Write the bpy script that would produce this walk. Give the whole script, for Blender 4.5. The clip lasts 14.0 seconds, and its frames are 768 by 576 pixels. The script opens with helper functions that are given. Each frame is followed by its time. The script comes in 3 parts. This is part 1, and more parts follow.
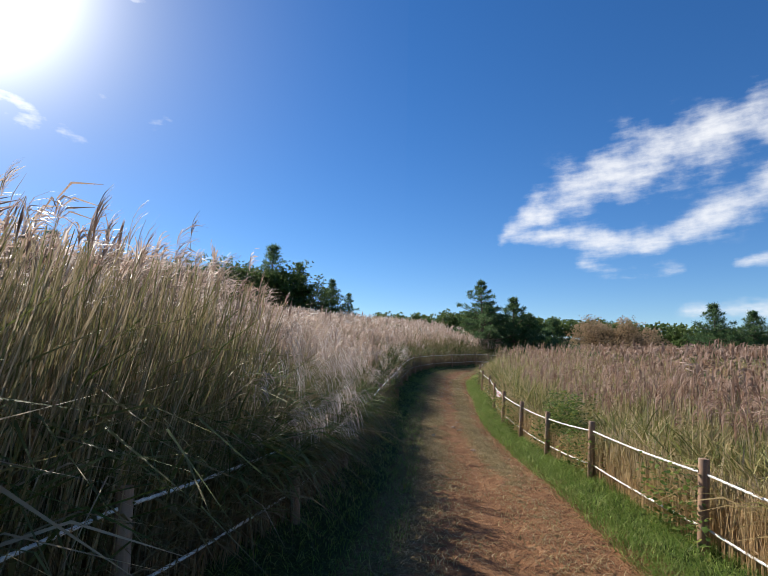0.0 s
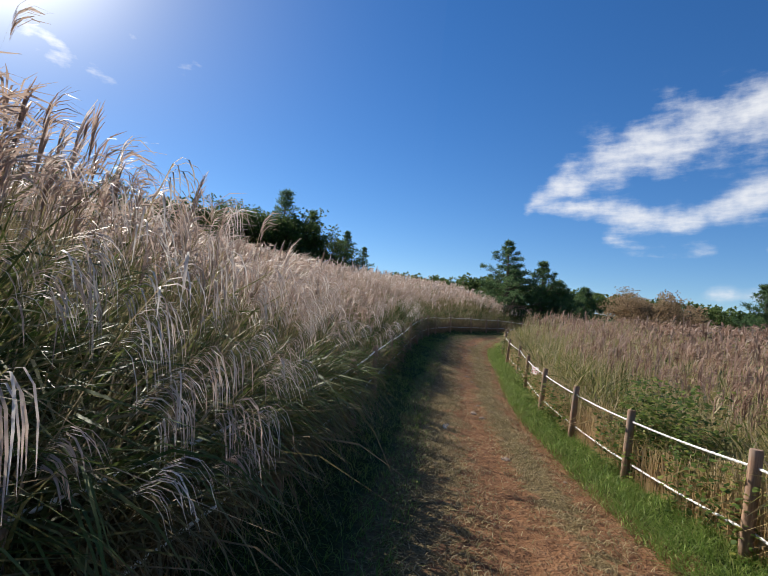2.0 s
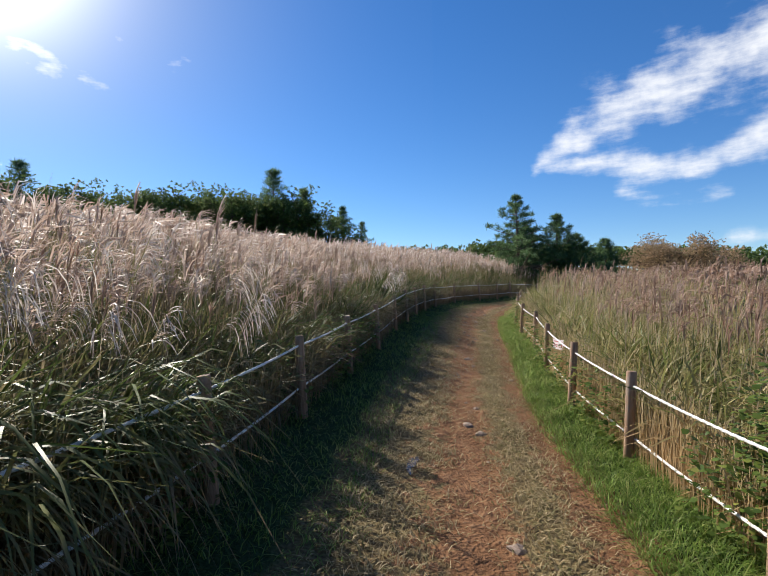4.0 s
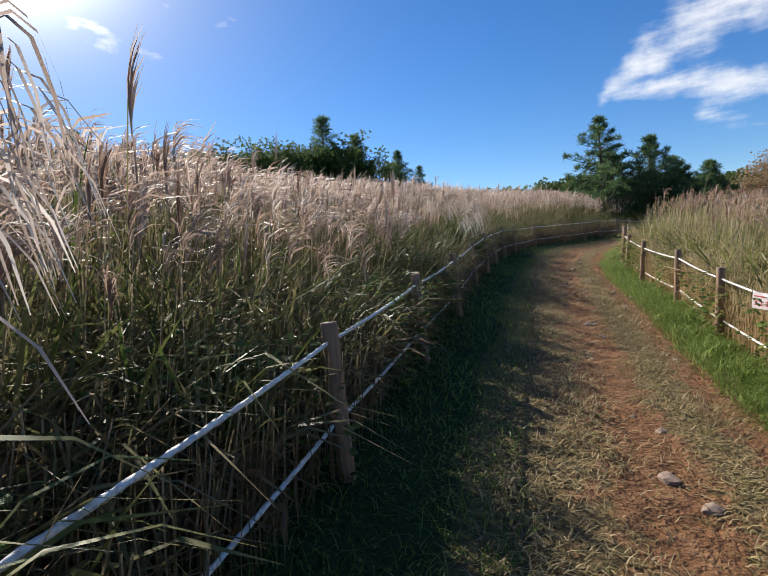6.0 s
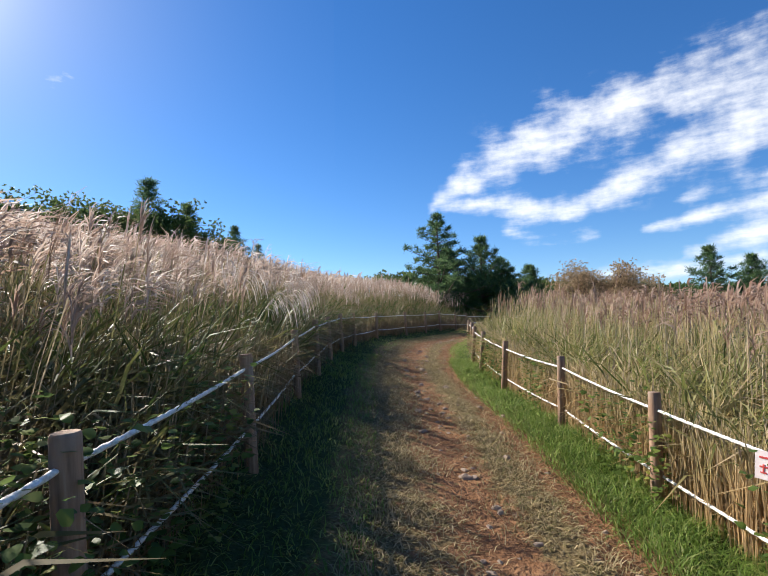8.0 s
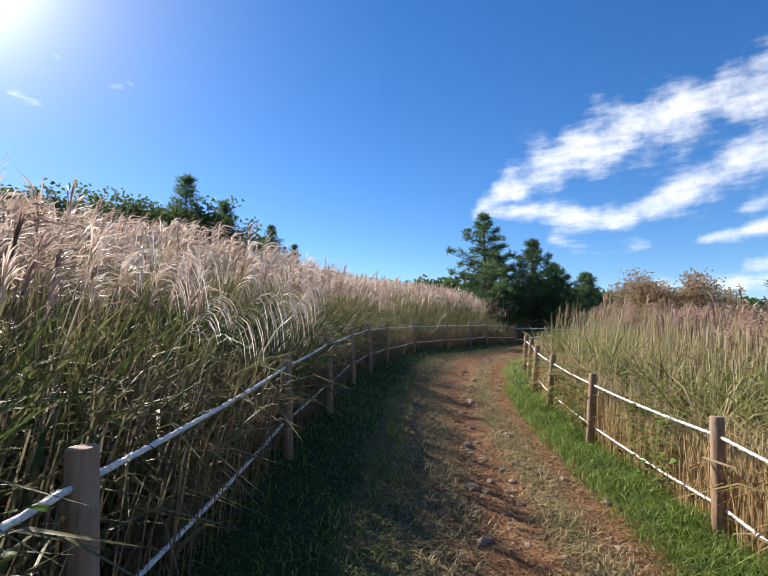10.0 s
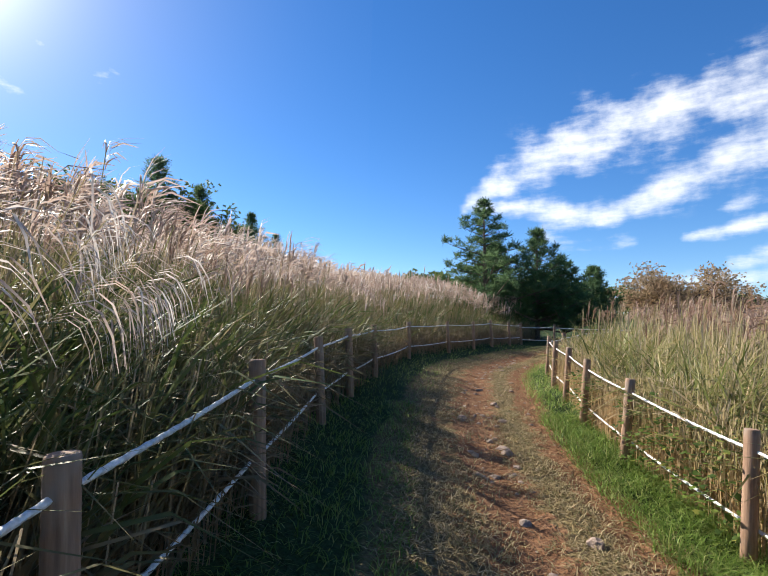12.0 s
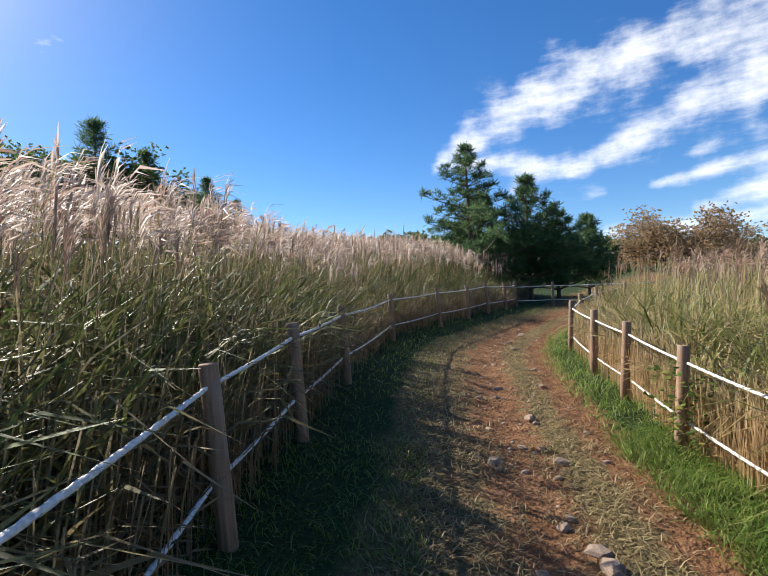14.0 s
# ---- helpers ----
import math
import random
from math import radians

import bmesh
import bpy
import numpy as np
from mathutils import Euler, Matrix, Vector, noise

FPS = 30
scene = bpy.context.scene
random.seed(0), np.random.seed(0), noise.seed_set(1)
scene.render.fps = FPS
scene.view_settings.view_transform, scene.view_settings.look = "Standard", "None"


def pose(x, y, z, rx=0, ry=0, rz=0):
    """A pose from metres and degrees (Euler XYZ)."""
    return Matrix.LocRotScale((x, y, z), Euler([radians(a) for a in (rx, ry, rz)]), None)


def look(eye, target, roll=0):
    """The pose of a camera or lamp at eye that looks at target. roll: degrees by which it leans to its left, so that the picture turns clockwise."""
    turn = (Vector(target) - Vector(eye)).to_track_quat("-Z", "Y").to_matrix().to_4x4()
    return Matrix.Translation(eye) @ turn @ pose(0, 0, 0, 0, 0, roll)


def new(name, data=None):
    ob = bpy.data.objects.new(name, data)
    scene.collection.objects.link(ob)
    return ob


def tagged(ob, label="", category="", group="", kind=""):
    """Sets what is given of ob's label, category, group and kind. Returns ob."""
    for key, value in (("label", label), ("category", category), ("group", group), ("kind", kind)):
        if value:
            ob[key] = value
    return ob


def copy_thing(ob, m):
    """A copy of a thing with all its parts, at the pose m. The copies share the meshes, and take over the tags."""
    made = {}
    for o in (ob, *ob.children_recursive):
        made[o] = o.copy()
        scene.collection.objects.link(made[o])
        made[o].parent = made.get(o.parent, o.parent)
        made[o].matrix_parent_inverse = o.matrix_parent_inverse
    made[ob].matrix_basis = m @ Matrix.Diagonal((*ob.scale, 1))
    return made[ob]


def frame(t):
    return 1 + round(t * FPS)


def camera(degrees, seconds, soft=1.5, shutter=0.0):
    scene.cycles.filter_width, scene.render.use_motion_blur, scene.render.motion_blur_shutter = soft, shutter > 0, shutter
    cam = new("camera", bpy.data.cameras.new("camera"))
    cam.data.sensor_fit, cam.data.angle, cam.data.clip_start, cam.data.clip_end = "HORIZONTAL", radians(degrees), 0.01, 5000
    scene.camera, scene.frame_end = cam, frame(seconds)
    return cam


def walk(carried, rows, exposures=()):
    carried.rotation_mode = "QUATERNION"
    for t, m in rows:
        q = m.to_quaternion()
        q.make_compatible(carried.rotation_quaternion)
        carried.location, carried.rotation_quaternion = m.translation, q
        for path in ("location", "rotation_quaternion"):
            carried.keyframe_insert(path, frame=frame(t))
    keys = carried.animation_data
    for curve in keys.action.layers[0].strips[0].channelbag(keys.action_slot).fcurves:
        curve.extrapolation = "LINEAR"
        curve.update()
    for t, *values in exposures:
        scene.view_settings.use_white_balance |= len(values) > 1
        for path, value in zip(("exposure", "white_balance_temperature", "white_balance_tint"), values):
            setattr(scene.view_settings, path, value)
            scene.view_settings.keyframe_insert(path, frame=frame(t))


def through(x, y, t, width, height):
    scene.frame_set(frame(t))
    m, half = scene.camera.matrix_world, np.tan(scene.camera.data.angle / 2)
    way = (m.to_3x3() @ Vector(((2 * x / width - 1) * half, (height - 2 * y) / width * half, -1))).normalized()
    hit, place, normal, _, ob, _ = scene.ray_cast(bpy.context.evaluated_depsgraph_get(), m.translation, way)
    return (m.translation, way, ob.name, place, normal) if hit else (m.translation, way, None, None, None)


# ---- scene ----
cam = camera(77.0, 14.0, soft=0.5)
PATH = [
    (0, (-1.834, -6.006, 1.546), (-1.572, -4.046, 1.846), 1.3),
    (0.5, (-1.493, -5.165, 1.45), (-1.403, -3.207, 1.849), -0.3),
    (1, (-1.231, -4.389, 1.458), (-1.264, -2.429, 1.856), -1.0),
    (1.5, (-0.984, -3.704, 1.443), (-1.21, -1.753, 1.82), -1.5),
    (2, (-1.1, -2.722, 1.441), (-0.906, -0.736, 1.58), 5.4),
    (4.3, (0.19, 0.615, 1.401), (0.307, 2.612, 1.41), -1.0),
    (4.5, (0.171, 0.942, 1.329), (0.213, 2.941, 1.295), 0.5),
    (5, (0.232, 1.443, 1.391), (0.319, 3.439, 1.48), -2.4),
    (5.5, (0.166, 2.073, 1.364), (0.179, 4.073, 1.402), -4.3),
    (6, (0.052, 2.649, 1.387), (-0.066, 4.64, 1.241), -3.8),
    (6.5, (-0.034, 3.358, 1.431), (0.012, 5.353, 1.297), -2.3),
    (7, (0.056, 3.872, 1.463), (0.448, 5.829, 1.586), -1.0),
    (7.2, (0.166, 4.167, 1.451), (0.639, 6.101, 1.636), -2.3),
    (9.3, (0.986, 6.539, 1.573), (1.581, 8.442, 1.734), 0.5),
    (9.5, (1.002, 6.674, 1.605), (1.563, 8.576, 1.867), 0.2),
    (10, (1.14, 7.238, 1.646), (1.517, 9.192, 1.844), 1.1),
    (10.5, (1.261, 7.856, 1.681), (1.827, 9.754, 1.963), 3.2),
    (11, (1.323, 8.585, 1.713), (1.779, 10.529, 1.816), 5.2),
    (11.5, (1.503, 9.191, 1.767), (1.937, 11.138, 1.915), 3.5),
    (12, (1.639, 9.736, 1.82), (2.063, 11.682, 1.997), 1.4),
    (12.5, (1.748, 10.346, 1.888), (2.249, 12.276, 2.05), -0.7),
    (13, (1.876, 10.864, 1.896), (2.408, 12.764, 2.225), -4.1),
    (13.5, (2.089, 11.309, 1.936), (2.33, 13.27, 2.244), -5.7),
    (14, (2.228, 12.1, 2.022), (2.746, 14.032, 2.048), -2.3),
]
walk(cam, [(t, look(eye, target, roll)) for t, eye, target, roll in PATH],
     exposures=[(0, 0.66), (0.5, 0.52), (1.5, 0.38), (2, 0.54), (4.5, 0.76), (5.5, 0.66), (7, 0.9), (9.5, 0.98), (11.5, 1.05), (13, 0.95), (13.5, 0.72), (14, 0.96)])

# ---- world, sun ----
SUN_AZ, SUN_EL = radians(-40.0), radians(37.0)
SUN_DIR = Vector((math.sin(SUN_AZ) * math.cos(SUN_EL), math.cos(SUN_AZ) * math.cos(SUN_EL), math.sin(SUN_EL)))
world = bpy.data.worlds.new("world")
scene.world = world
world.use_nodes = True
wn = world.node_tree
sky = wn.nodes.new("ShaderNodeTexSky")
sky.sky_type, sky.sun_disc = "NISHITA", False
sky.sun_elevation, sky.sun_rotation = SUN_EL, SUN_AZ
sky.altitude, sky.air_density, sky.dust_density, sky.ozone_density = 600.0, 1.0, 0.1, 4.0
wn.nodes["Background"].inputs["Strength"].default_value = 0.083
vivid = wn.nodes.new("ShaderNodeHueSaturation")
vivid.inputs["Saturation"].default_value = 1.25
vivid.inputs["Hue"].default_value = 0.506
wn.links.new(sky.outputs[0], vivid.inputs["Color"])
wn.links.new(vivid.outputs[0], wn.nodes["Background"].inputs["Color"])
sun_data = bpy.data.lights.new("sun", "SUN")
sun_data.energy, sun_data.angle, sun_data.color = 5.0, radians(0.53), (1.0, 0.94, 0.84)
sun = new("sun", sun_data)
sun.matrix_world = look(SUN_DIR * 100, (0, 0, 0))


# ---- materials ----
class Mat:
    """A node material with short ways to add nodes."""

    def __init__(self, name, rough=0.8):
        self.m = bpy.data.materials.new(name)
        self.m.use_nodes = True
        self.t = self.m.node_tree
        self.b = self.t.nodes["Principled BSDF"]
        self.out = self.t.nodes["Material Output"]
        self.b.inputs["Roughness"].default_value = rough

    def node(self, kind, ins=(), **sets):
        n = self.t.nodes.new(kind)
        for k, v in sets.items():
            setattr(n, k, v)
        for k, v in dict(ins).items():
            self.feed(n.inputs[k], v)
        return n

    def feed(self, socket, v):
        if hasattr(v, "is_output"):
            self.t.links.new(v, socket)
        else:
            socket.default_value = v

    def coords(self, which="Object"):
        return self.node("ShaderNodeTexCoord").outputs[which]

    def noise(self, scale, detail=4.0, vec=None, rough=0.55):
        n = self.node("ShaderNodeTexNoise", {"Scale": scale, "Detail": detail, "Roughness": rough})
        self.t.links.new(vec or self.coords(), n.inputs["Vector"])
        return n.outputs["Fac"]

    def attr(self, name):
        return self.node("ShaderNodeAttribute", attribute_name=name).outputs["Fac"]

    def ramp(self, fac, *stops):
        n = self.node("ShaderNodeValToRGB", {"Fac": fac})
        el = n.color_ramp.elements
        while len(el) < len(stops):
            el.new(0.5)
        for e, (p, c) in zip(el, stops):
            e.position, e.color = p, (*c, 1) if len(c) == 3 else c
        return n.outputs["Color"]

    def math(self, op, a, b=0.0):
        n = self.node("ShaderNodeMath", operation=op)
        self.feed(n.inputs[0], a)
        self.feed(n.inputs[1], b)
        return n.outputs[0]

    def span(self, v, a, b, c=0.0, d=1.0):
        n = self.node("ShaderNodeMapRange", {"From Min": a, "From Max": b, "To Min": c, "To Max": d}, interpolation_type="SMOOTHSTEP")
        self.feed(n.inputs["Value"], v)
        return n.outputs["Result"]

    def mix(self, fac, a, b):
        n = self.node("ShaderNodeMix", data_type="RGBA")
        for i, v in ((0, fac), (6, a), (7, b)):
            self.feed(n.inputs[i], (*v, 1) if isinstance(v, tuple) and len(v) == 3 else v)
        return n.outputs[2]

    def color(self, c):
        self.feed(self.b.inputs["Base Color"], c)
        return self

    def bump(self, height, strength, distance=0.01):
        n = self.node("ShaderNodeBump", {"Strength": strength, "Distance": distance, "Height": height})
        self.t.links.new(n.outputs[0], self.b.inputs["Normal"])
        return self

    def leafy(self, c, amount):
        """Lets light shine through thin blades, warmer than it bounces off them."""
        warm = self.node("ShaderNodeGamma", {"Color": c, "Gamma": 0.8}).outputs[0]
        tr = self.node("ShaderNodeBsdfTranslucent", {"Color": warm})
        mx = self.node("ShaderNodeMixShader", {0: amount, 1: self.b.outputs[0], 2: tr.outputs[0]})
        self.t.links.new(mx.outputs[0], self.out.inputs["Surface"])
        return self


def ground_material():
    k = Mat("earth", 0.95)
    fine, mid, big = k.noise(38, 6), k.noise(7, 5), k.noise(1.3, 4)
    earth = k.ramp(mid, (0.25, (0.105, 0.05, 0.023)), (0.5, (0.20, 0.098, 0.046)), (0.8, (0.28, 0.155, 0.082)))
    earth = k.mix(k.span(fine, 0.57, 0.77), earth, (0.29, 0.19, 0.115))
    straw = k.ramp(fine, (0.3, (0.085, 0.06, 0.026)), (0.5, (0.16, 0.115, 0.052)), (0.7, (0.26, 0.195, 0.10)))
    straw = k.mix(k.span(mid, 0.5, 0.7), straw, (0.10, 0.105, 0.034))
    turf = k.ramp(fine, (0.3, (0.02, 0.036, 0.011)), (0.7, (0.055, 0.085, 0.026)))
    rut = k.math("ADD", k.attr("rut"), k.math("MULTIPLY", k.math("SUBTRACT", mid, 0.5), 1.5))
    lush = k.math("ADD", k.attr("lush"), k.math("MULTIPLY", k.math("SUBTRACT", big, 0.5), 0.8))
    c = k.mix(k.span(lush, 0.35, 0.65), straw, turf)
    c = k.mix(k.span(rut, 0.38, 0.66), c, earth)
    k.color(c)
    k.b.inputs["Specular IOR Level"].default_value = 0.15
    k.bump(k.math("ADD", fine, k.math("MULTIPLY", mid, 2.0)), 1.0, 0.05)
    return k.m


def blade_material(name, stops, dry, through, rough=0.55, dry_to=0.7, shine=0.12):
    """Leaf colour by each blade's own tone; the low part of a stem is dry."""
    k = Mat(name, rough)
    c = k.ramp(k.attr("tone"), *stops)
    if dry:
        low = k.math("ADD", k.attr("above"), k.math("MULTIPLY", k.math("SUBTRACT", k.noise(1.7), 0.5), 0.9))
        c = k.mix(k.span(low, 0.1, dry_to), dry, c)
    k.color(c)
    k.b.inputs["Specular IOR Level"].default_value = shine
    return k.leafy(c, through).m


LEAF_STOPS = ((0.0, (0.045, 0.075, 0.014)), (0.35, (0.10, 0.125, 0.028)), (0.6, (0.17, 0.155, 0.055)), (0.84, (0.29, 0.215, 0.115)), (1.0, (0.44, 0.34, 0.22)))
MAT_GROUND = ground_material()
# left bed: its low dry colour is darkened to stand for deep shade
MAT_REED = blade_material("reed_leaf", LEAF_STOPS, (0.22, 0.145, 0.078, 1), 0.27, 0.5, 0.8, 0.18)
# right bed: drier, and sunlight is painted in as brighter leaf colours
MAT_REED_DRY_LIT = blade_material("dry_sunlit_reed_leaf", ((0.0, (0.075, 0.10, 0.02)), (0.35, (0.17, 0.18, 0.045)), (0.6, (0.28, 0.245, 0.09)), (0.84, (0.40, 0.30, 0.16)), (1.0, (0.52, 0.41, 0.27))), (0.42, 0.28, 0.14, 1), 0.34, 0.5, 0.75, 0.2)
MAT_PLUME = blade_material("reed_plume", ((0.0, (0.21, 0.12, 0.078)), (0.4, (0.34, 0.225, 0.165)), (0.8, (0.53, 0.40, 0.325)), (1.0, (0.78, 0.68, 0.60))), None, 0.4, 0.5)
MAT_TURF = blade_material("turf", ((0.0, (0.07, 0.13, 0.02)), (0.6, (0.17, 0.25, 0.05)), (1.0, (0.36, 0.36, 0.13))), None, 0.55, 0.4)
MAT_STRAW = blade_material("straw", ((0.0, (0.10, 0.105, 0.032)), (0.4, (0.25, 0.19, 0.09)), (1.0, (0.45, 0.35, 0.20))), None, 0.25, 0.5)
MAT_WEED = blade_material("weed", ((0.0, (0.04, 0.075, 0.02)), (0.7, (0.12, 0.17, 0.035)), (1.0, (0.26, 0.26, 0.06))), None, 0.4, 0.45)
MAT_NEEDLE = blade_material("needles", ((0.0, (0.03, 0.065, 0.026)), (0.6, (0.07, 0.125, 0.045)), (1.0, (0.13, 0.185, 0.07))), None, 0.5, 0.45)
MAT_OAK = blade_material("broad_leaf", ((0.0, (0.05, 0.085, 0.022)), (0.6, (0.10, 0.15, 0.04)), (1.0, (0.18, 0.20, 0.06))), None, 0.45, 0.5)
MAT_RUSSET = blade_material("russet_leaf", ((0.0, (0.19, 0.15, 0.07)), (0.5, (0.33, 0.225, 0.125)), (1.0, (0.46, 0.32, 0.20))), None, 0.55, 0.6)


def wood_material():
    k = Mat("weathered_wood", 0.8)
    co = k.node("ShaderNodeMapping", {"Vector": k.coords(), "Scale": (22, 22, 1.6)}).outputs[0]
    grain, blot = k.noise(2.5, 6, co), k.noise(5, 3)
    c = k.ramp(grain, (0.25, (0.15, 0.085, 0.05)), (0.55, (0.29, 0.175, 0.108)), (0.8, (0.40, 0.27, 0.18)))
    c = k.mix(k.span(blot, 0.5, 0.7), c, (0.25, 0.185, 0.14))
    k.color(c).bump(grain, 0.6, 0.004)
    return k.m


def plain_material(name, lo, hi, scale, rough, bump=0.4):
    k = Mat(name, rough)
    n = k.noise(scale, 6)
    k.color(k.mix(k.span(n, 0.3, 0.7), lo, hi)).bump(n, bump, 0.006)
    return k.m


MAT_WOOD = wood_material()
MAT_ROPE = plain_material("white_rope", (0.50, 0.48, 0.45), (0.74, 0.73, 0.70), 60, 0.75)
MAT_STONE = plain_material("pale_stone", (0.18, 0.12, 0.085), (0.33, 0.25, 0.19), 14, 0.9)
MAT_BARK = plain_material("bark", (0.07, 0.05, 0.038), (0.17, 0.125, 0.095), 9, 0.95, 0.8)
MAT_SIGN = plain_material("sign_board", (0.70, 0.60, 0.60), (0.78, 0.70, 0.69), 12, 0.5, 0.05)
MAT_RED = plain_material("red_print", (0.52, 0.06, 0.06), (0.6, 0.09, 0.08), 20, 0.5, 0.02)
MAT_WATER = plain_material("muddy_water", (0.07, 0.045, 0.03), (0.10, 0.065, 0.045), 4, 0.22, 0.02)


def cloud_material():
    """Thin ice cloud: streaks thin out the sheet that 'veil' describes. Sun glare is painted over it."""
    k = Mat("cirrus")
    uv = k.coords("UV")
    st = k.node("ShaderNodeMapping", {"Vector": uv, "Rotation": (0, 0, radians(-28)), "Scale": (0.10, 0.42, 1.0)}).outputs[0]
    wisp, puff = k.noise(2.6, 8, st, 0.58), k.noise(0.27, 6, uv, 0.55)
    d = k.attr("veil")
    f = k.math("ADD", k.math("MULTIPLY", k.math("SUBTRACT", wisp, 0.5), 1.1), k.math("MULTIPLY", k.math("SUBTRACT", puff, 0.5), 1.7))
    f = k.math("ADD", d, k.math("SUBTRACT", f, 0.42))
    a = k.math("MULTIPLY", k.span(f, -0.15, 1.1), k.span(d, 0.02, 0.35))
    # painted glare around the sun, smooth and independent of the streaks
    a = k.math("MAXIMUM", a, k.attr("glare"))
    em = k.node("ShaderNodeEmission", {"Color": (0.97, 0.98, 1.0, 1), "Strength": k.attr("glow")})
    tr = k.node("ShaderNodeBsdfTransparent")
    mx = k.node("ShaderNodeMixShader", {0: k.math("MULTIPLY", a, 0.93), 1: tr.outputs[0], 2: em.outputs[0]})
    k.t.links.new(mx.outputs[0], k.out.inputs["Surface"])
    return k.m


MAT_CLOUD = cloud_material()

# ---- plan: the two fences and the land ----
# x, y, height of the top of each post
LEFT_POSTS = [(-3.55, -5.2, 0.84), (-2.80, -3.2, 0.87), (-2.02, -1.2, 0.85), (-1.42, 1.05, 0.87), (-0.80, 3.28, 0.94), (-0.39, 5.09, 1.05), (0.08, 6.95, 1.18),
              (0.58, 8.77, 1.32), (1.12, 11.14, 1.49), (1.54, 12.45, 1.65), (2.02, 14.35, 1.75), (2.47, 15.49, 1.85),
              (3.08, 17.02, 1.92), (4.41, 19.87, 2.03), (5.88, 21.52, 2.11), (7.05, 22.6, 2.15), (7.95, 23.4, 2.22), (9.3, 24.9, 2.22), (10.6, 26.5, 2.24)]
RIGHT_POSTS = [(1.15, -4.5, 0.72), (1.59, -1.99, 0.76), (2.06, 0.57, 0.77), (2.37, 2.53, 0.71), (2.69, 4.40, 0.74), (2.92, 6.01, 0.86), (3.53, 8.29, 0.97), (4.05, 10.13, 1.14),
               (4.54, 12.23, 1.27), (4.97, 13.81, 1.42), (5.45, 15.15, 1.53), (5.95, 16.3, 1.64), (6.35, 17.3, 1.72), (7.2, 18.9, 1.80),
               (8.5, 20.4, 1.88), (10.0, 21.8, 2.0), (11.8, 22.9, 2.1)]
POST = 0.80
LEFT = np.array([(-8.0, -30.0, -0.2), (-4.8, -9.5, 0.0)] + [(x, y, z - POST) for x, y, z in LEFT_POSTS] + [(16.0, 33.0, 1.75), (60.0, 75.0, 4.2), (130.0, 140.0, 6.0)])
RIGHT = np.array([(-2.5, -30.0, -0.5), (0.5, -9.0, -0.2)] + [(x, y, z - POST) for x, y, z in RIGHT_POSTS] + [(18.0, 27.0, 1.5), (64.0, 66.0, 3.5), (140.0, 130.0, 5.0)])


def beside(line, p):
    """For points p: the distance to a line of the plan, the side (left is above 0) and the line's height there."""
    best, side, z = np.full(len(p), 1e9), np.zeros(len(p)), np.zeros(len(p))
    for a, b in zip(line[:-1], line[1:]):
        ab = (b - a)[:2]
        s = np.clip(((p[:, :2] - a[:2]) @ ab) / (ab @ ab), 0, 1)
        off = p[:, :2] - a[:2] - s[:, None] * ab
        d = np.hypot(off[:, 0], off[:, 1])
        near = d < best
        best[near] = d[near]
        side[near] = (ab[0] * (p[:, 1] - a[1]) - ab[1] * (p[:, 0] - a[0]))[near]
        z[near] = (a[2] + s * (b[2] - a[2]))[near]
    return best, side, z


def bumps(x, y):
    return 0.5 * np.sin(x * 1.7 + 1.3 * np.sin(y * 0.9)) + 0.5 * np.sin(y * 2.3 + 1.1 * np.sin(x * 1.3))


def land(p):
    """Height of the land, and how far a point lies across the path: 0 at one fence, 1 at the other, beyond that metres outside."""
    dl, sl, zl = beside(LEFT, p)
    dr, sr, zr = beside(RIGHT, p)
    left, right = sl > 0, sr < 0
    u = dl / (dl + dr + 1e-6)
    mid = zl + (zr - zl) * u - 0.05 * np.sin(np.pi * u)
    mid -= 0.035 * np.exp(-((u - 0.53) / 0.07) ** 2) + 0.03 * np.exp(-((u - 0.79) / 0.06) ** 2)
    hill = zl + 4.9 * (1 - np.exp(-dl / 20)) + 0.02 * np.maximum(dl - 60, 0) * np.exp(-dl / 300)
    low = zr - 0.5 * (1 - np.exp(-dr / 25))
    z = np.where(left, hill, np.where(right, low, mid))
    z += np.where(left | right, 0.04, 0.010) * bumps(p[:, 0], p[:, 1]) + 0.006 * bumps(p[:, 0] * 5, p[:, 1] * 5)
    return z, np.where(left, -dl, np.where(right, 1 + dr, u))


rng = np.random.default_rng(7)


def spread(x0, x1, y0, y1, n):
    """n random places in a box of the plan, with the land's height and the place across the path."""
    p = np.stack([rng.uniform(x0, x1, n), rng.uniform(y0, y1, n), np.zeros(n)], 1)
    p[:, 2], u = land(p)
    return p, u


def mesh_of(name, verts, faces, mat, attrs=None, smooth=True):
    """A mesh from arrays: quads or triangles, and numbers that vary over it."""
    me = bpy.data.meshes.new(name)
    n, k = faces.shape
    me.vertices.add(len(verts))
    me.vertices.foreach_set("co", np.ascontiguousarray(verts, dtype=np.float32).ravel())
    me.loops.add(n * k)
    me.loops.foreach_set("vertex_index", np.ascontiguousarray(faces, dtype=np.int32).ravel())
    me.polygons.add(n)
    me.polygons.foreach_set("loop_start", np.arange(0, n * k, k, dtype=np.int32))
    me.polygons.foreach_set("use_smooth", np.full(n, smooth))
    for key, val in (attrs or {}).items():
        a = me.attributes.new(key, "FLOAT", "POINT")
        a.data.foreach_set("value", np.ascontiguousarray(val, dtype=np.float32))
    me.materials.append(mat)
    me.update(calc_edges=True)
    me.validate()
    return me


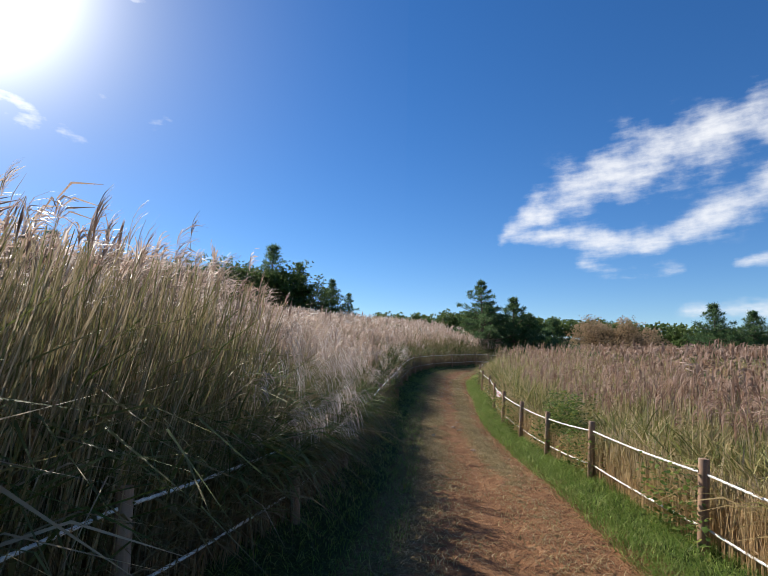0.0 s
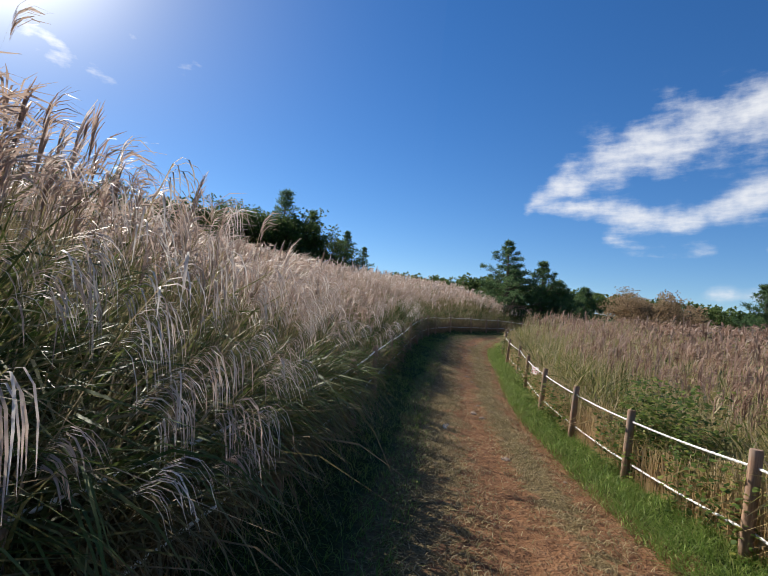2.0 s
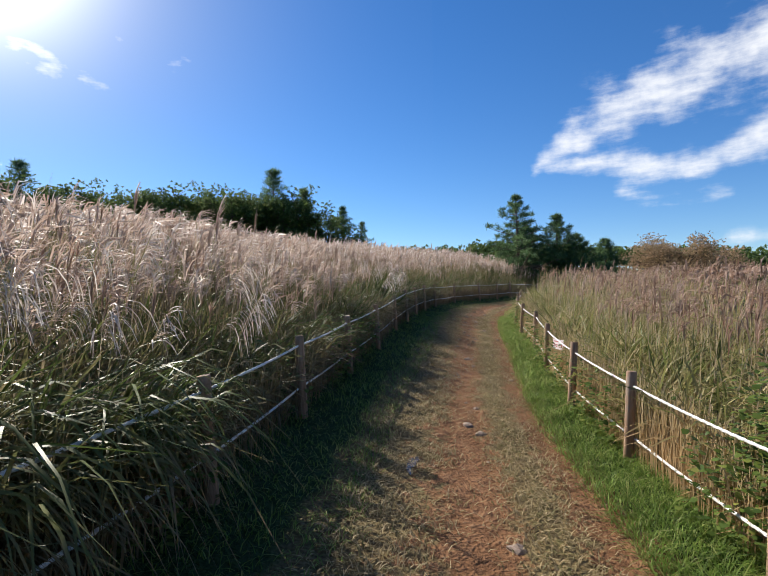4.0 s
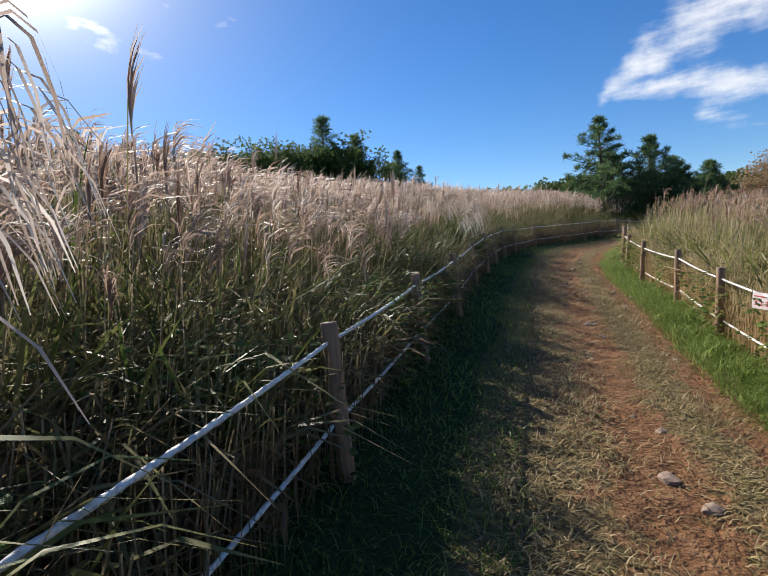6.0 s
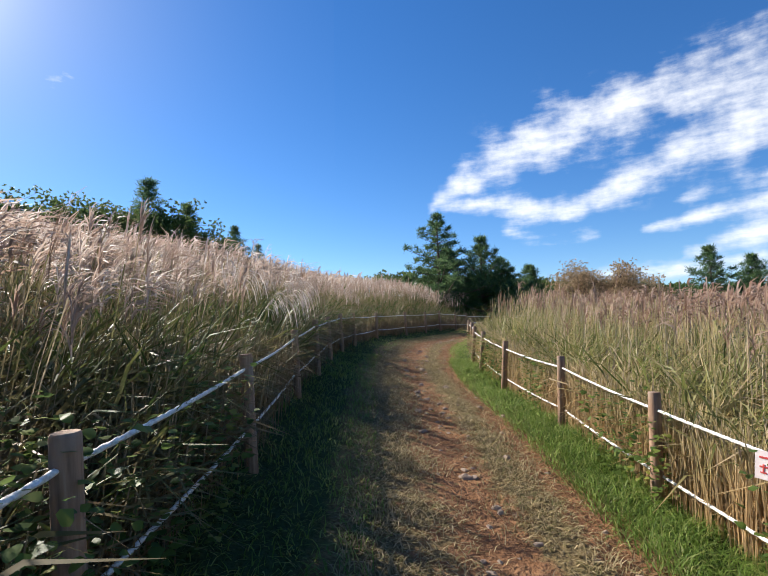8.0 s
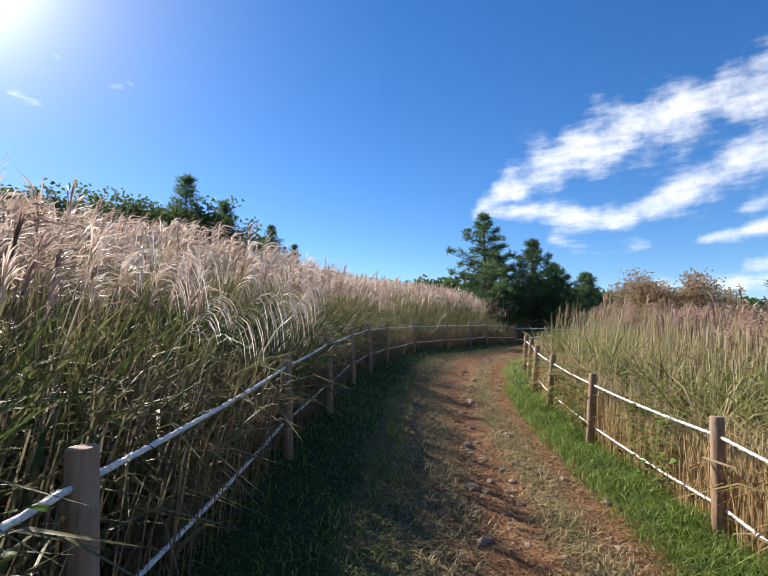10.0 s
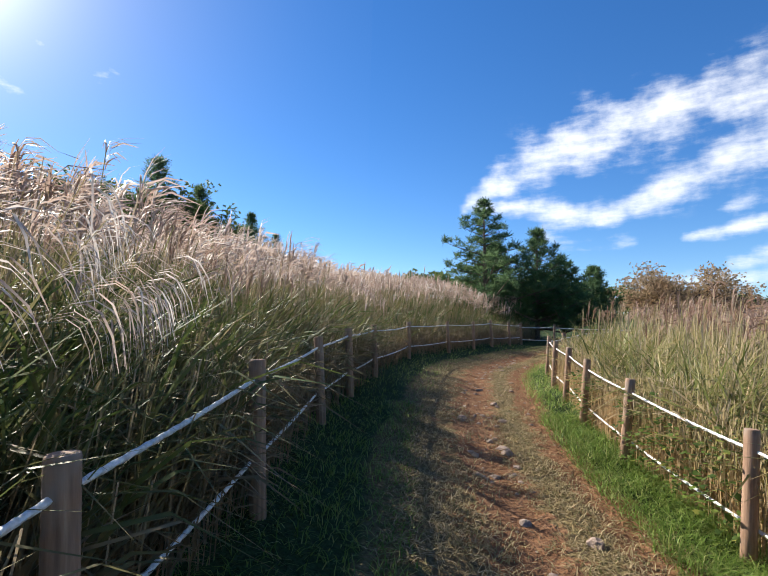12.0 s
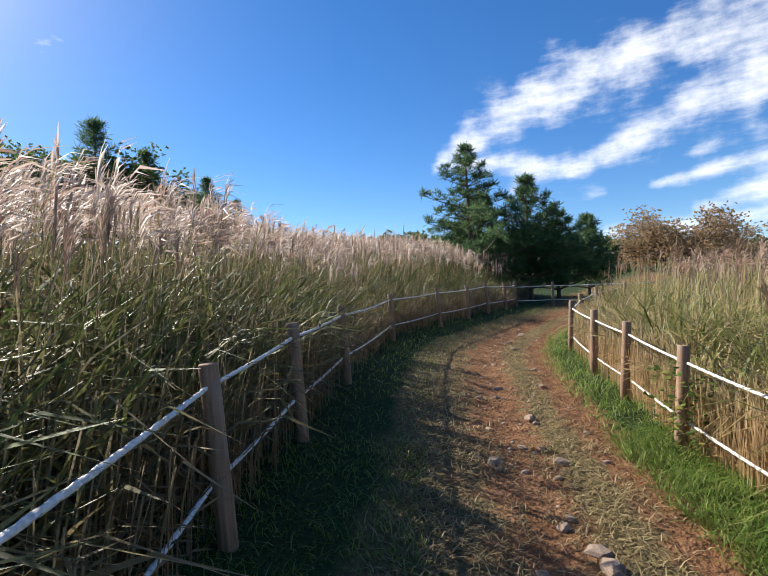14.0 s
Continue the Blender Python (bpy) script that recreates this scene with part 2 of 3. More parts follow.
def grid_faces(rows, cols):
    i = (np.arange(rows - 1)[:, None] * cols + np.arange(cols - 1)).ravel()
    return np.stack([i, i + 1, i + cols + 1, i + cols], 1)


def strips(centres, side, widths, tone, above):
    """Blades as strips. centres n*k*3, side n*3, widths k or n*k, tone n, above n*k: arrays for mesh_of."""
    n, k, _ = centres.shape
    w = np.broadcast_to(widths, (n, k))[..., None] * 0.5 * side[:, None, :]
    v = np.stack([centres - w, centres + w], 2).reshape(-1, 3)
    base = (np.arange(n)[:, None] * k + np.arange(k - 1)).ravel() * 2
    f = np.stack([base, base + 1, base + 3, base + 2], 1)
    return v, f, {"tone": np.repeat(tone, 2 * k), "above": np.repeat(above.ravel(), 2)}


def joined(parts):
    vs, fs, at, off = [], [], {}, 0
    for v, f, a in parts:
        vs.append(v), fs.append(f + off)
        off += len(v)
        for key, val in a.items():
            at.setdefault(key, []).append(val)
    return np.concatenate(vs), np.concatenate(fs), {key: np.concatenate(val) for key, val in at.items()}


def arcs(root, az, height, reach, droop, k, base_h=0.0):
    """Centre lines that rise from their roots, reach out along az and droop at the end."""
    s = np.linspace(0, 1, k)[None, :]
    out = reach[:, None] * s ** 1.8
    up = height[:, None] * (s - droop[:, None] * s ** 3)
    c = np.stack([root[:, :1] + out * np.sin(az)[:, None], root[:, 1:2] + out * np.cos(az)[:, None], root[:, 2:3] + up], 2)
    return c, up + base_h


WIND = radians(75)


def reed_leaves(root, tall, k, width, lean, green=0.0):
    n = len(root)
    az = rng.uniform(0, 2 * np.pi, n)
    az = np.where(rng.random(n) < 0.3, WIND + rng.normal(0, 0.8, n), az)
    h = tall * rng.uniform(0.45, 1.0, n)
    bow = 0.2 + 0.8 * rng.beta(1.4, 1.3, n)
    c, ab = arcs(root, az, h, h * (lean * 0.4 + lean * 1.3 * bow), 0.8 * bow ** 1.3, k)
    c[:, 1:-1, :2] += rng.normal(0, 0.012, (n, k - 2, 2))
    turn = az + np.pi / 2 + rng.normal(0, 0.7, n)
    side = np.stack([np.sin(turn), np.cos(turn), rng.normal(0, 0.45, n)], 1)
    side /= np.linalg.norm(side, axis=1)[:, None]
    prof = np.interp(np.linspace(0, 1, k), [0, 0.4, 0.75, 1], [0.5, 1.0, 0.75, 0.05])
    w = width * rng.uniform(0.5, 1.4, n)[:, None] * prof
    patch = 0.16 * bumps(root[:, 0] * 1.1 + 3, root[:, 1] * 0.9)
    return strips(c, side, w, np.clip(rng.beta(1.7, 1.75, n) + patch - green, 0, 1), ab)


def stems(root, tall, width):
    """Straight flowering stems and their tips."""
    n = len(root)
    az = WIND + rng.normal(0, 0.9, n)
    c, ab = arcs(root, az, tall, tall * rng.uniform(0.04, 0.22, n), np.zeros(n), 4)
    turn = rng.uniform(0, 2 * np.pi, n)
    side = np.stack([np.sin(turn), np.cos(turn), np.zeros(n)], 1)
    return strips(c, side, np.full(4, width), rng.uniform(0.55, 1.0, n), ab), c[:, -1]


def plumes(tip, m, length, width, tone_lo=0.15, k=4):
    """Feathery heads: m hairs that fan out from each tip and bow over with the wind."""
    n = len(tip)
    open_ = rng.beta(1.6, 1.6, n)
    root = np.repeat(tip, m, 0)
    root[:, 2] -= np.tile(np.linspace(0, 0.5, m), n) * np.repeat(length, m)
    o = np.repeat(open_, m)
    az = np.repeat(WIND + rng.normal(0, 0.7, n), m) + rng.normal(0, 0.9, n * m) * o
    ln = np.repeat(length, m) * rng.uniform(0.65, 1.2, n * m)
    c, ab = arcs(root, az, ln * (1.0 - 0.35 * o), ln * (0.12 + 0.9 * o), o * rng.uniform(0.5, 1.3, n * m), k)
    turn = az + np.pi / 2
    side = np.stack([np.sin(turn), np.cos(turn), rng.normal(0, 0.6, n * m)], 1)
    tone = np.clip(np.repeat(rng.uniform(tone_lo, tone_lo + 0.6, n), m) + rng.normal(0, 0.1, n * m), 0, 1)
    prof = np.interp(np.linspace(0, 1, k), [0, 0.35, 0.7, 1], [0.6, 1.0, 0.9, 0.2])
    return strips(c, side, prof * width, tone, ab)


TOWARD_PATH = radians(95)


def drooping_leaves(root, width):
    """Long blades that arch over towards the path and hang down."""
    n = len(root)
    az = TOWARD_PATH + rng.normal(0, 0.9, n)
    h = rng.uniform(0.7, 1.3, n)
    c, ab = arcs(root, az, h * 1.5, h * rng.uniform(0.5, 0.9, n), rng.uniform(0.6, 1.0, n), 8)
    turn = az + np.pi / 2 + rng.normal(0, 0.3, n)
    side = np.stack([np.sin(turn), np.cos(turn), rng.normal(0, 0.3, n)], 1)
    prof = np.interp(np.linspace(0, 1, 8), [0, 0.4, 0.8, 1], [0.6, 1.0, 0.6, 0.05])
    return strips(c, side, width * rng.uniform(0.5, 1.2, n)[:, None] * prof, 0.62 * rng.beta(1.3, 2.0, n), ab)


def hanging_plumes(root, tall):
    """Stems that nod towards the path; their silky fingers hang side by side in one sheaf."""
    n, m = len(root), 22
    az = TOWARD_PATH + rng.normal(0, 0.5, n)
    c, ab = arcs(root, az, tall * 1.12, rng.uniform(0.3, 0.65, n), np.full(n, 0.12), 6)
    turn = az + np.pi / 2
    side = np.stack([np.sin(turn), np.cos(turn), np.zeros(n)], 1)
    stem = strips(c, side, np.full(6, 0.005), rng.uniform(0.5, 0.9, n), ab)
    tip, before = c[:, -1], c[:, -2]
    f = np.tile(np.linspace(0, 0.9, m), n)[:, None]
    base = np.repeat(tip, m, 0) * (1 - f) + np.repeat(before, m, 0) * f
    length = np.repeat(rng.uniform(0.22, 0.34, n), m) * rng.uniform(0.75, 1.15, n * m)
    a = np.repeat(az, m) + rng.normal(0, 0.35, n * m)
    k, drop = 5, np.repeat(rng.uniform(0.6, 1.25, n), m)
    s = np.linspace(0, 1, k)[None, :]
    out = length[:, None] * (0.75 * s - 0.25 * drop[:, None] * s ** 2)
    up = length[:, None] * (0.42 * s - drop[:, None] * s ** 2)
    hair = np.stack([base[:, :1] + out * np.sin(a)[:, None], base[:, 1:2] + out * np.cos(a)[:, None], base[:, 2:] + up], 2)
    t2 = a + np.pi / 2 + rng.normal(0, 0.4, n * m)
    side = np.stack([np.sin(t2), np.cos(t2), rng.normal(0, 0.3, n * m)], 1)
    tone = np.clip(np.repeat(rng.uniform(0.7, 1.0, n), m) + rng.normal(0, 0.12, n * m), 0, 1)
    prof = np.interp(np.linspace(0, 1, k), [0, 0.3, 0.75, 1], [0.4, 1.0, 0.9, 0.25])
    return stem, strips(hair, side, prof * 0.006, tone, up)


# ---- land ----
def axis(lo, hi, step, far):
    out = [hi + step]
    while out[-1] < far:
        out.append(out[-1] + (out[-1] - hi) * 0.22 + step)
    low = [lo - step]
    while low[-1] > -far:
        low.append(low[-1] - (lo - low[-1]) * 0.22 - step)
    return np.concatenate([low[::-1], np.arange(lo, hi + 1e-6, step), out])


def build_ground():
    xs, ys = axis(-4.5, 9.0, 0.14, 2500), axis(-7.0, 25.0, 0.17, 2500)
    gx, gy = np.meshgrid(xs, ys)
    p = np.stack([gx.ravel(), gy.ravel(), np.zeros(gx.size)], 1)
    p[:, 2], u = land(p)
    rut = np.exp(-((u - 0.53) / 0.095) ** 2) + 0.95 * np.exp(-((u - 0.79) / 0.085) ** 2) + 0.35 * np.exp(-((u - 0.36) / 0.09) ** 2)
    rut += 0.8 * np.clip((2.0 - p[:, 1]) / 5, 0, 1) * np.exp(-((u - 0.62) / 0.25) ** 2)
    lush = np.where(u > 0.5, np.clip((u - 0.80) / 0.1, 0, 1), np.clip((0.27 - u) / 0.16, 0, 0.75))
    ob = new("ground", mesh_of("ground", p, grid_faces(len(ys), len(xs)), MAT_GROUND, {"rut": rut, "lush": lush}))
    tagged(ob, "red-brown earth path with worn ruts between grassy verges", "ground", kind="structure")


build_ground()


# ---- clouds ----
def sky_sheet(name, az0, az1, el0, el1, strokes, glow, glare, radius, label):
    """A sheet of thin cloud far up, drawn as soft strokes (points in degrees with widths, strength), plus painted sun
    glare.
    """
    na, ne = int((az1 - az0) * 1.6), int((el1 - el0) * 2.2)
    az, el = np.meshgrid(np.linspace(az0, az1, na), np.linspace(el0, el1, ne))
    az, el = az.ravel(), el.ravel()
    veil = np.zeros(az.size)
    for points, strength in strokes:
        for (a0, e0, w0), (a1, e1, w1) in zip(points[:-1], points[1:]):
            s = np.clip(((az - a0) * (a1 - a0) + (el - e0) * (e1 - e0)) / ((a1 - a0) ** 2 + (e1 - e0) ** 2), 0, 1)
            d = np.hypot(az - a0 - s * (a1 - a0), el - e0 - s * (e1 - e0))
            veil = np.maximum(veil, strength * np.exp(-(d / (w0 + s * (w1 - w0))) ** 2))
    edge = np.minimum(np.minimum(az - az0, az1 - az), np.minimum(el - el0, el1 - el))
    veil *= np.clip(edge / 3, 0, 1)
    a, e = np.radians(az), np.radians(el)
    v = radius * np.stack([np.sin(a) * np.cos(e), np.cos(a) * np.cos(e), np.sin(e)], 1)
    me = mesh_of(name, v, grid_faces(ne, na), MAT_CLOUD, {"veil": veil, "glow": glow(az, el), "glare": glare(az, el)})
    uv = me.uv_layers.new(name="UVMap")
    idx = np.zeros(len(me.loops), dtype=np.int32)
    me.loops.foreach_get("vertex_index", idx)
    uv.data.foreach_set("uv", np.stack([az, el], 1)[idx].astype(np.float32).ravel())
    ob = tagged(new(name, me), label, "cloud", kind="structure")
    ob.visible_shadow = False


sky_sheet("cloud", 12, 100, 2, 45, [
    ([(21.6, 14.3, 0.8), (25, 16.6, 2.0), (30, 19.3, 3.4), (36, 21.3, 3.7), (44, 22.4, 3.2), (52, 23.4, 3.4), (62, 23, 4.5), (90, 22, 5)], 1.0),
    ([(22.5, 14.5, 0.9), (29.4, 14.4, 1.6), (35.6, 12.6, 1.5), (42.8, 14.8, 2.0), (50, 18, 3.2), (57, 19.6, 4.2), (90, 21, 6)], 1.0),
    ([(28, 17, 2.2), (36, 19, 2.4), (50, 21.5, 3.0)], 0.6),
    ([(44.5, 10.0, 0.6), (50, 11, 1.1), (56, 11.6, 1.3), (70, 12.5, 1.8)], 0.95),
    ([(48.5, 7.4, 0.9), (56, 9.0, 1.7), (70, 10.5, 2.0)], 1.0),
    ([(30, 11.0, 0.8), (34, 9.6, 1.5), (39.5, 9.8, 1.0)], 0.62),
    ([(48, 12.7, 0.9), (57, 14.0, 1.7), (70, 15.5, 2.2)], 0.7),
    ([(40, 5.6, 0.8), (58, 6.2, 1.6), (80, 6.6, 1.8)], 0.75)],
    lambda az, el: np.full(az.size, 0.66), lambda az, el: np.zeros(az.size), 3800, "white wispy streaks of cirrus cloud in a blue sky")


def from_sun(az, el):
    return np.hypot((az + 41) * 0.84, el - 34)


# the wide first stroke and the glow near the sun paint its glare
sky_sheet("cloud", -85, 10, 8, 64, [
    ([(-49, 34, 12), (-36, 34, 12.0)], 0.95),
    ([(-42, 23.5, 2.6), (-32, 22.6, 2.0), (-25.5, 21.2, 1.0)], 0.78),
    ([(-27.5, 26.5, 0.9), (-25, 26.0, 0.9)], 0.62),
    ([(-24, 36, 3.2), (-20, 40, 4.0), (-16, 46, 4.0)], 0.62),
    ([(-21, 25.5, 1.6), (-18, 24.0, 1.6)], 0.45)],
    lambda az, el: 0.68 + 1.9 * np.exp(-(from_sun(az, el) / 9) ** 2), lambda az, el: np.exp(-(from_sun(az, el) / 10.5) ** 2) + 0.34 * np.exp(-(from_sun(az, el) / 20) ** 2), 4000, "thin wisps of cloud with the glare of the sun painted on as a bright veil")


# ---- fences ----
def post_mesh(seed):
    r = random.Random(seed)
    bm = bmesh.new()
    n, rad = 14, 0.045
    rings = []
    for z, f in ((-1.05, 1.02), (-0.6, 1.0), (-0.3, 0.985), (-0.012, 0.97), (-0.003, 0.93), (0.0, 0.86)):
        rings.append([bm.verts.new((math.cos(i * math.tau / n) * rad * f * (1 + r.uniform(-0.02, 0.02)), math.sin(i * math.tau / n) * rad * f * (1 + r.uniform(-0.02, 0.02)), z)) for i in range(n)])
    for a, b in zip(rings[:-1], rings[1:]):
        for i in range(n):
            bm.faces.new((a[i], a[(i + 1) % n], b[(i + 1) % n], b[i])).smooth = True
    bm.faces.new(rings[-1])
    bm.faces.new(rings[0][::-1])
    me = bpy.data.meshes.new("fence_post")
    bm.to_mesh(me)
    bm.free()
    me.materials.append(MAT_WOOD)
    return me


POST_MESHES = [post_mesh(i) for i in range(5)]


def build_posts(posts, lean):
    r = random.Random(len(posts))
    for x, y, z in posts:
        ob = new("fence_post", r.choice(POST_MESHES))
        ob.matrix_world = pose(x, y, z, r.uniform(-2, 2), lean + r.uniform(-1.5, 1.5), 0) @ pose(0, 0, 0, 0, 0, r.uniform(0, 360))
        tagged(ob, "round weathered brown wooden post of the rope fence", "post", "rope fence posts")


def rope_arrays(points, rad, pitch, step, sides=10):
    """A twisted three-strand rope that sags a little from point to point."""
    cs = []
    for a, b in zip(points[:-1], points[1:]):
        a, b = Vector(a), Vector(b)
        n = max(4, int((b - a).length / step))
        sag = 0.008 * (b - a).length
        cs += [a.lerp(b, i / n) - Vector((0, 0, sag * 4 * (i / n) * (1 - i / n))) for i in range(n)]
    cs = np.array(cs + [Vector(points[-1])])
    d = np.gradient(cs, axis=0)
    d /= np.linalg.norm(d, axis=1)[:, None]
    sx = np.cross(d, (0, 0, 1.0))
    sx /= np.linalg.norm(sx, axis=1)[:, None]
    sz = np.cross(sx, d)
    run = np.concatenate([[0], np.cumsum(np.linalg.norm(np.diff(cs, axis=0), axis=1))])
    th = np.arange(sides + 1) * math.tau / sides
    rr = rad * (1 + 0.15 * np.cos(3 * th[None, :] - run[:, None] * math.tau / pitch))
    v = cs[:, None] + rr[..., None] * (np.cos(th)[None, :, None] * sx[:, None] + np.sin(th)[None, :, None] * sz[:, None])
    return v.reshape(-1, 3), grid_faces(len(cs), sides + 1)


def build_ropes(posts, drop, toward, rad, step):
    line = [(x + toward * 0.05, y, z - drop) for x, y, z in posts]
    v, f = rope_arrays(line, rad, 0.085, step)
    tagged(new("fence_rope", mesh_of("fence_rope", v, f, MAT_ROPE)), "off-white twisted rope strung along the wooden posts", "rope", "fence ropes")


build_posts(LEFT_POSTS, -3.0)
build_posts(RIGHT_POSTS, 4.0)
for gate_post in ((10.7, 26.9, 2.22), (11.9, 26.3, 2.22), (13.3, 25.6, 2.2), (15.0, 24.8, 2.2)):
    build_posts([gate_post], 0.0)
for posts, toward, rad in ((LEFT_POSTS, 0.0, 0.0105), (RIGHT_POSTS, 0.0, 0.0105), ([(10.7, 26.9, 2.22), (11.9, 26.3, 2.22), (13.3, 25.6, 2.2), (15.0, 24.8, 2.2)], 0.0, 0.013)):
    build_ropes(posts, 0.10 if posts is LEFT_POSTS else 0.13, toward, rad, 0.011)
    build_ropes(posts, 0.53 if posts is LEFT_POSTS else 0.60, toward, rad, 0.014)


def build_sign():
    root = new("warning_sign")
    root.matrix_world = pose(3.24, 7.2, 0.79, -2, 4, -75)
    tagged(root, "small pinkish-white plastic warning sign with red print hung on the rope", "sign")

    def part(name, x0, x1, z0, z1, y0, y1, mat):
        bm = bmesh.new()
        bmesh.ops.create_cube(bm, size=1.0)
        for v in bm.verts:
            v.co = Vector(((x0 + x1) / 2 + v.co.x * (x1 - x0), (y0 + y1) / 2 + v.co.y * (y1 - y0), (z0 + z1) / 2 + v.co.z * (z1 - z0)))
        bmesh.ops.bevel(bm, geom=bm.edges[:], offset=min(abs(y1 - y0), abs(x1 - x0)) * 0.2, segments=1, affect="EDGES")
        me = bpy.data.meshes.new(name)
        bm.to_mesh(me)
        bm.free()
        me.materials.append(mat)
        new(name, me).parent = root

    part("board", -0.115, 0.115, -0.15, 0.0, -0.002, 0.002, MAT_SIGN)
    for x in (-0.075, -0.025, 0.03, 0.08):
        part("print", x - 0.018, x + 0.018, -0.088, -0.080, -0.0042, -0.0024, MAT_RED)
        part("print", x - 0.014, x + 0.014, -0.118, -0.110, -0.0042, -0.0024, MAT_RED)
        part("print", x - 0.004, x + 0.004, -0.112, -0.070, -0.0045, -0.0026, MAT_RED)
    part("print", -0.095, 0.095, -0.04, -0.03, -0.0042, -0.0024, MAT_RED)


build_sign()


# ---- tall grass ----
def along(line, n, lo, hi, y0, y1):
    """n places lo to hi metres outside a fence (below 0: inside), between two y's."""
    y = rng.uniform(y0, y1, n)
    d = rng.uniform(lo, hi, n)
    x = np.interp(y, line[:, 1], line[:, 0])
    slope = np.interp(y + 0.3, line[:, 1], line[:, 0]) - np.interp(y - 0.3, line[:, 1], line[:, 0])
    nx, ny = 0.6 / np.hypot(slope, 0.6), -slope / np.hypot(slope, 0.6)
    sign = -1 if line is LEFT else 1
    p = np.stack([x + sign * d * nx, y + sign * d * ny, np.zeros(n)], 1)
    p[:, 2], u = land(p)
    return p, (-u if line is LEFT else u - 1)


def reed_bed(name, line, label):
    """One bed of silver grass: dense at the fence, plainer further off."""
    left = line is LEFT
    leaf, head = [], []

    def bed(n, lo, hi, y0, y1, clump=True):
        p, d = along(line, n, lo, hi, y0, y1)
        ok = (d > lo - 0.3) & (d < hi + 1.0)
        if clump:
            ok &= rng.random(n) < np.interp(p[:, 1], [-3, -1], [0.6 if left else 1.0, 1.0])
            ok &= rng.random(n) < 0.25 + 0.75 * (bumps(p[:, 0] * 2.6 + 5, p[:, 1] * 2.6) > -0.2)
        return p[ok], d[ok]

    def tall(p, base, d):
        """Taller where the walk begins; lower at the very edge."""
        y = p[:, 1]
        if left:
            f = np.interp(y, [-6, -1.5, 1.0, 4.0, 9.0, 30.0], [1.30, 1.24, 1.10, 0.83, 0.81, 0.88])
        else:
            f = np.interp(y, [-6, 2.0, 6.0, 8.0, 30.0], [0.72, 0.76, 0.82, 0.82, 0.78])
        f = f * (np.interp(d, [-0.3, 0.3, 1.0, 2.2], [0.58, 0.82, 0.94, 0.98]) if left else np.interp(d, [-0.3, 0.3, 1.0], [0.62, 0.9, 1.0]))
        return base * f * (1 + 0.15 * bumps(p[:, 0] * 0.7, p[:, 1] * 0.7) + rng.normal(0, 0.08, len(p)))

    big = 1.6
    for y0, y1, share in ((-6.0, 17.0, 1.0), (17.0, 30.0, 0.22)):
        p, d = bed(int(23000 * share), 0.14 if left else 0.25, 1.3, y0, y1)
        leaf.append(reed_leaves(p, tall(p, big * 1.08, d), 5, 0.018, 0.5, np.interp(p[:, 1], [-3, 0, 3], [-0.12, 0.08, 0.16]) if left else 0.06))
        p, d = bed(int(6500 * share), 0.05, 0.4, y0, y1)
        leaf.append(reed_leaves(p, tall(p, big * (0.55 if left else 0.42), d), 5, 0.014, 0.5, -0.12 if left else -0.5))
        p, d = bed(int((4000 if left else 9500) * share), -0.02, 0.6 if left else 0.3, y0, y1, False)
        s, tip = stems(p, tall(p, big * (0.62 if left else 0.58), d), 0.0065)
        leaf.append(s)
        p, d = bed(int(1250 * share), 0.5, 1.3, y0, y1)
        s, tip = stems(p, tall(p, big * 1.02, d), 0.0055)
        leaf.append(s)
        some = rng.random(len(tip)) < (0.75 if left else np.interp(tip[:, 1], [0, 6, 12], [0.6, 0.3, 0.12]))
        head.append(plumes(tip[some], 13, rng.uniform(0.2, 0.34, some.sum()), 0.0075, 0.3 if left else -0.1))
    if left:
        # the shaggy tuft that hangs over the fence where the walk begins
        p, d = bed(1900, 0.0, 0.5, -2.6, 1.2, False)
        leaf.append(reed_leaves(p, 1.25 * (1 + rng.normal(0, 0.15, len(p))), 6, 0.014, 0.55, 0.0))
        for count, lo, y0, y1 in ((420, 0.0, -2.3, 0.6), (700, 0.0, 0.4, 3.3)):
            p, d = bed(count, lo, 0.5, y0, y1, False)
            leaf.append(drooping_leaves(p, 0.021))
        # thick growth inside the bed, which keeps the sun from the path's edge
        p, d = bed(15000, 0.5, 1.6, -6.0, 17.0, False)
        leaf.append(reed_leaves(p, tall(p, 1.3, d), 4, 0.034, 0.4, np.full(len(p), 0.1)))
        # bare brown stalks crowded together at the start
        p, d = bed(4200, 0.04, 1.0, -6.0, -1.9, False)
        s, tip = stems(p, rng.uniform(1.0, 2.0, len(p)), 0.0062)
        leaf.append(s)
        for count, lo, hi, y0, y1, h0, h1 in ((22, 0.0, 0.3, -2.2, 0.3, 0.75, 1.3), (30, 0.1, 0.8, -2.2, 0.7, 1.3, 1.9), (26, 0.0, 0.9, 0.8, 3.4, 1.2, 1.7)):
            p, d = bed(count, lo, hi, y0, y1, False)
            s, h = hanging_plumes(p, rng.uniform(h0, h1, len(p)))
            leaf.append(s)
            head.append(h)
        # pale open heads lower in the bed further on
        p, d = bed(16, 0.2, 0.9, 9.0, 12.0, False)
        s, h = hanging_plumes(p, rng.uniform(1.1, 1.5, len(p)))
        leaf.append(s)
        head.append(h)
        # a few that stand above the rest
        p, d = bed(45, 0.6, 2.5, -1.0, 9.0, False)
        s, tip = stems(p, tall(p, big * 1.22, d), 0.006)
        leaf.append(s)
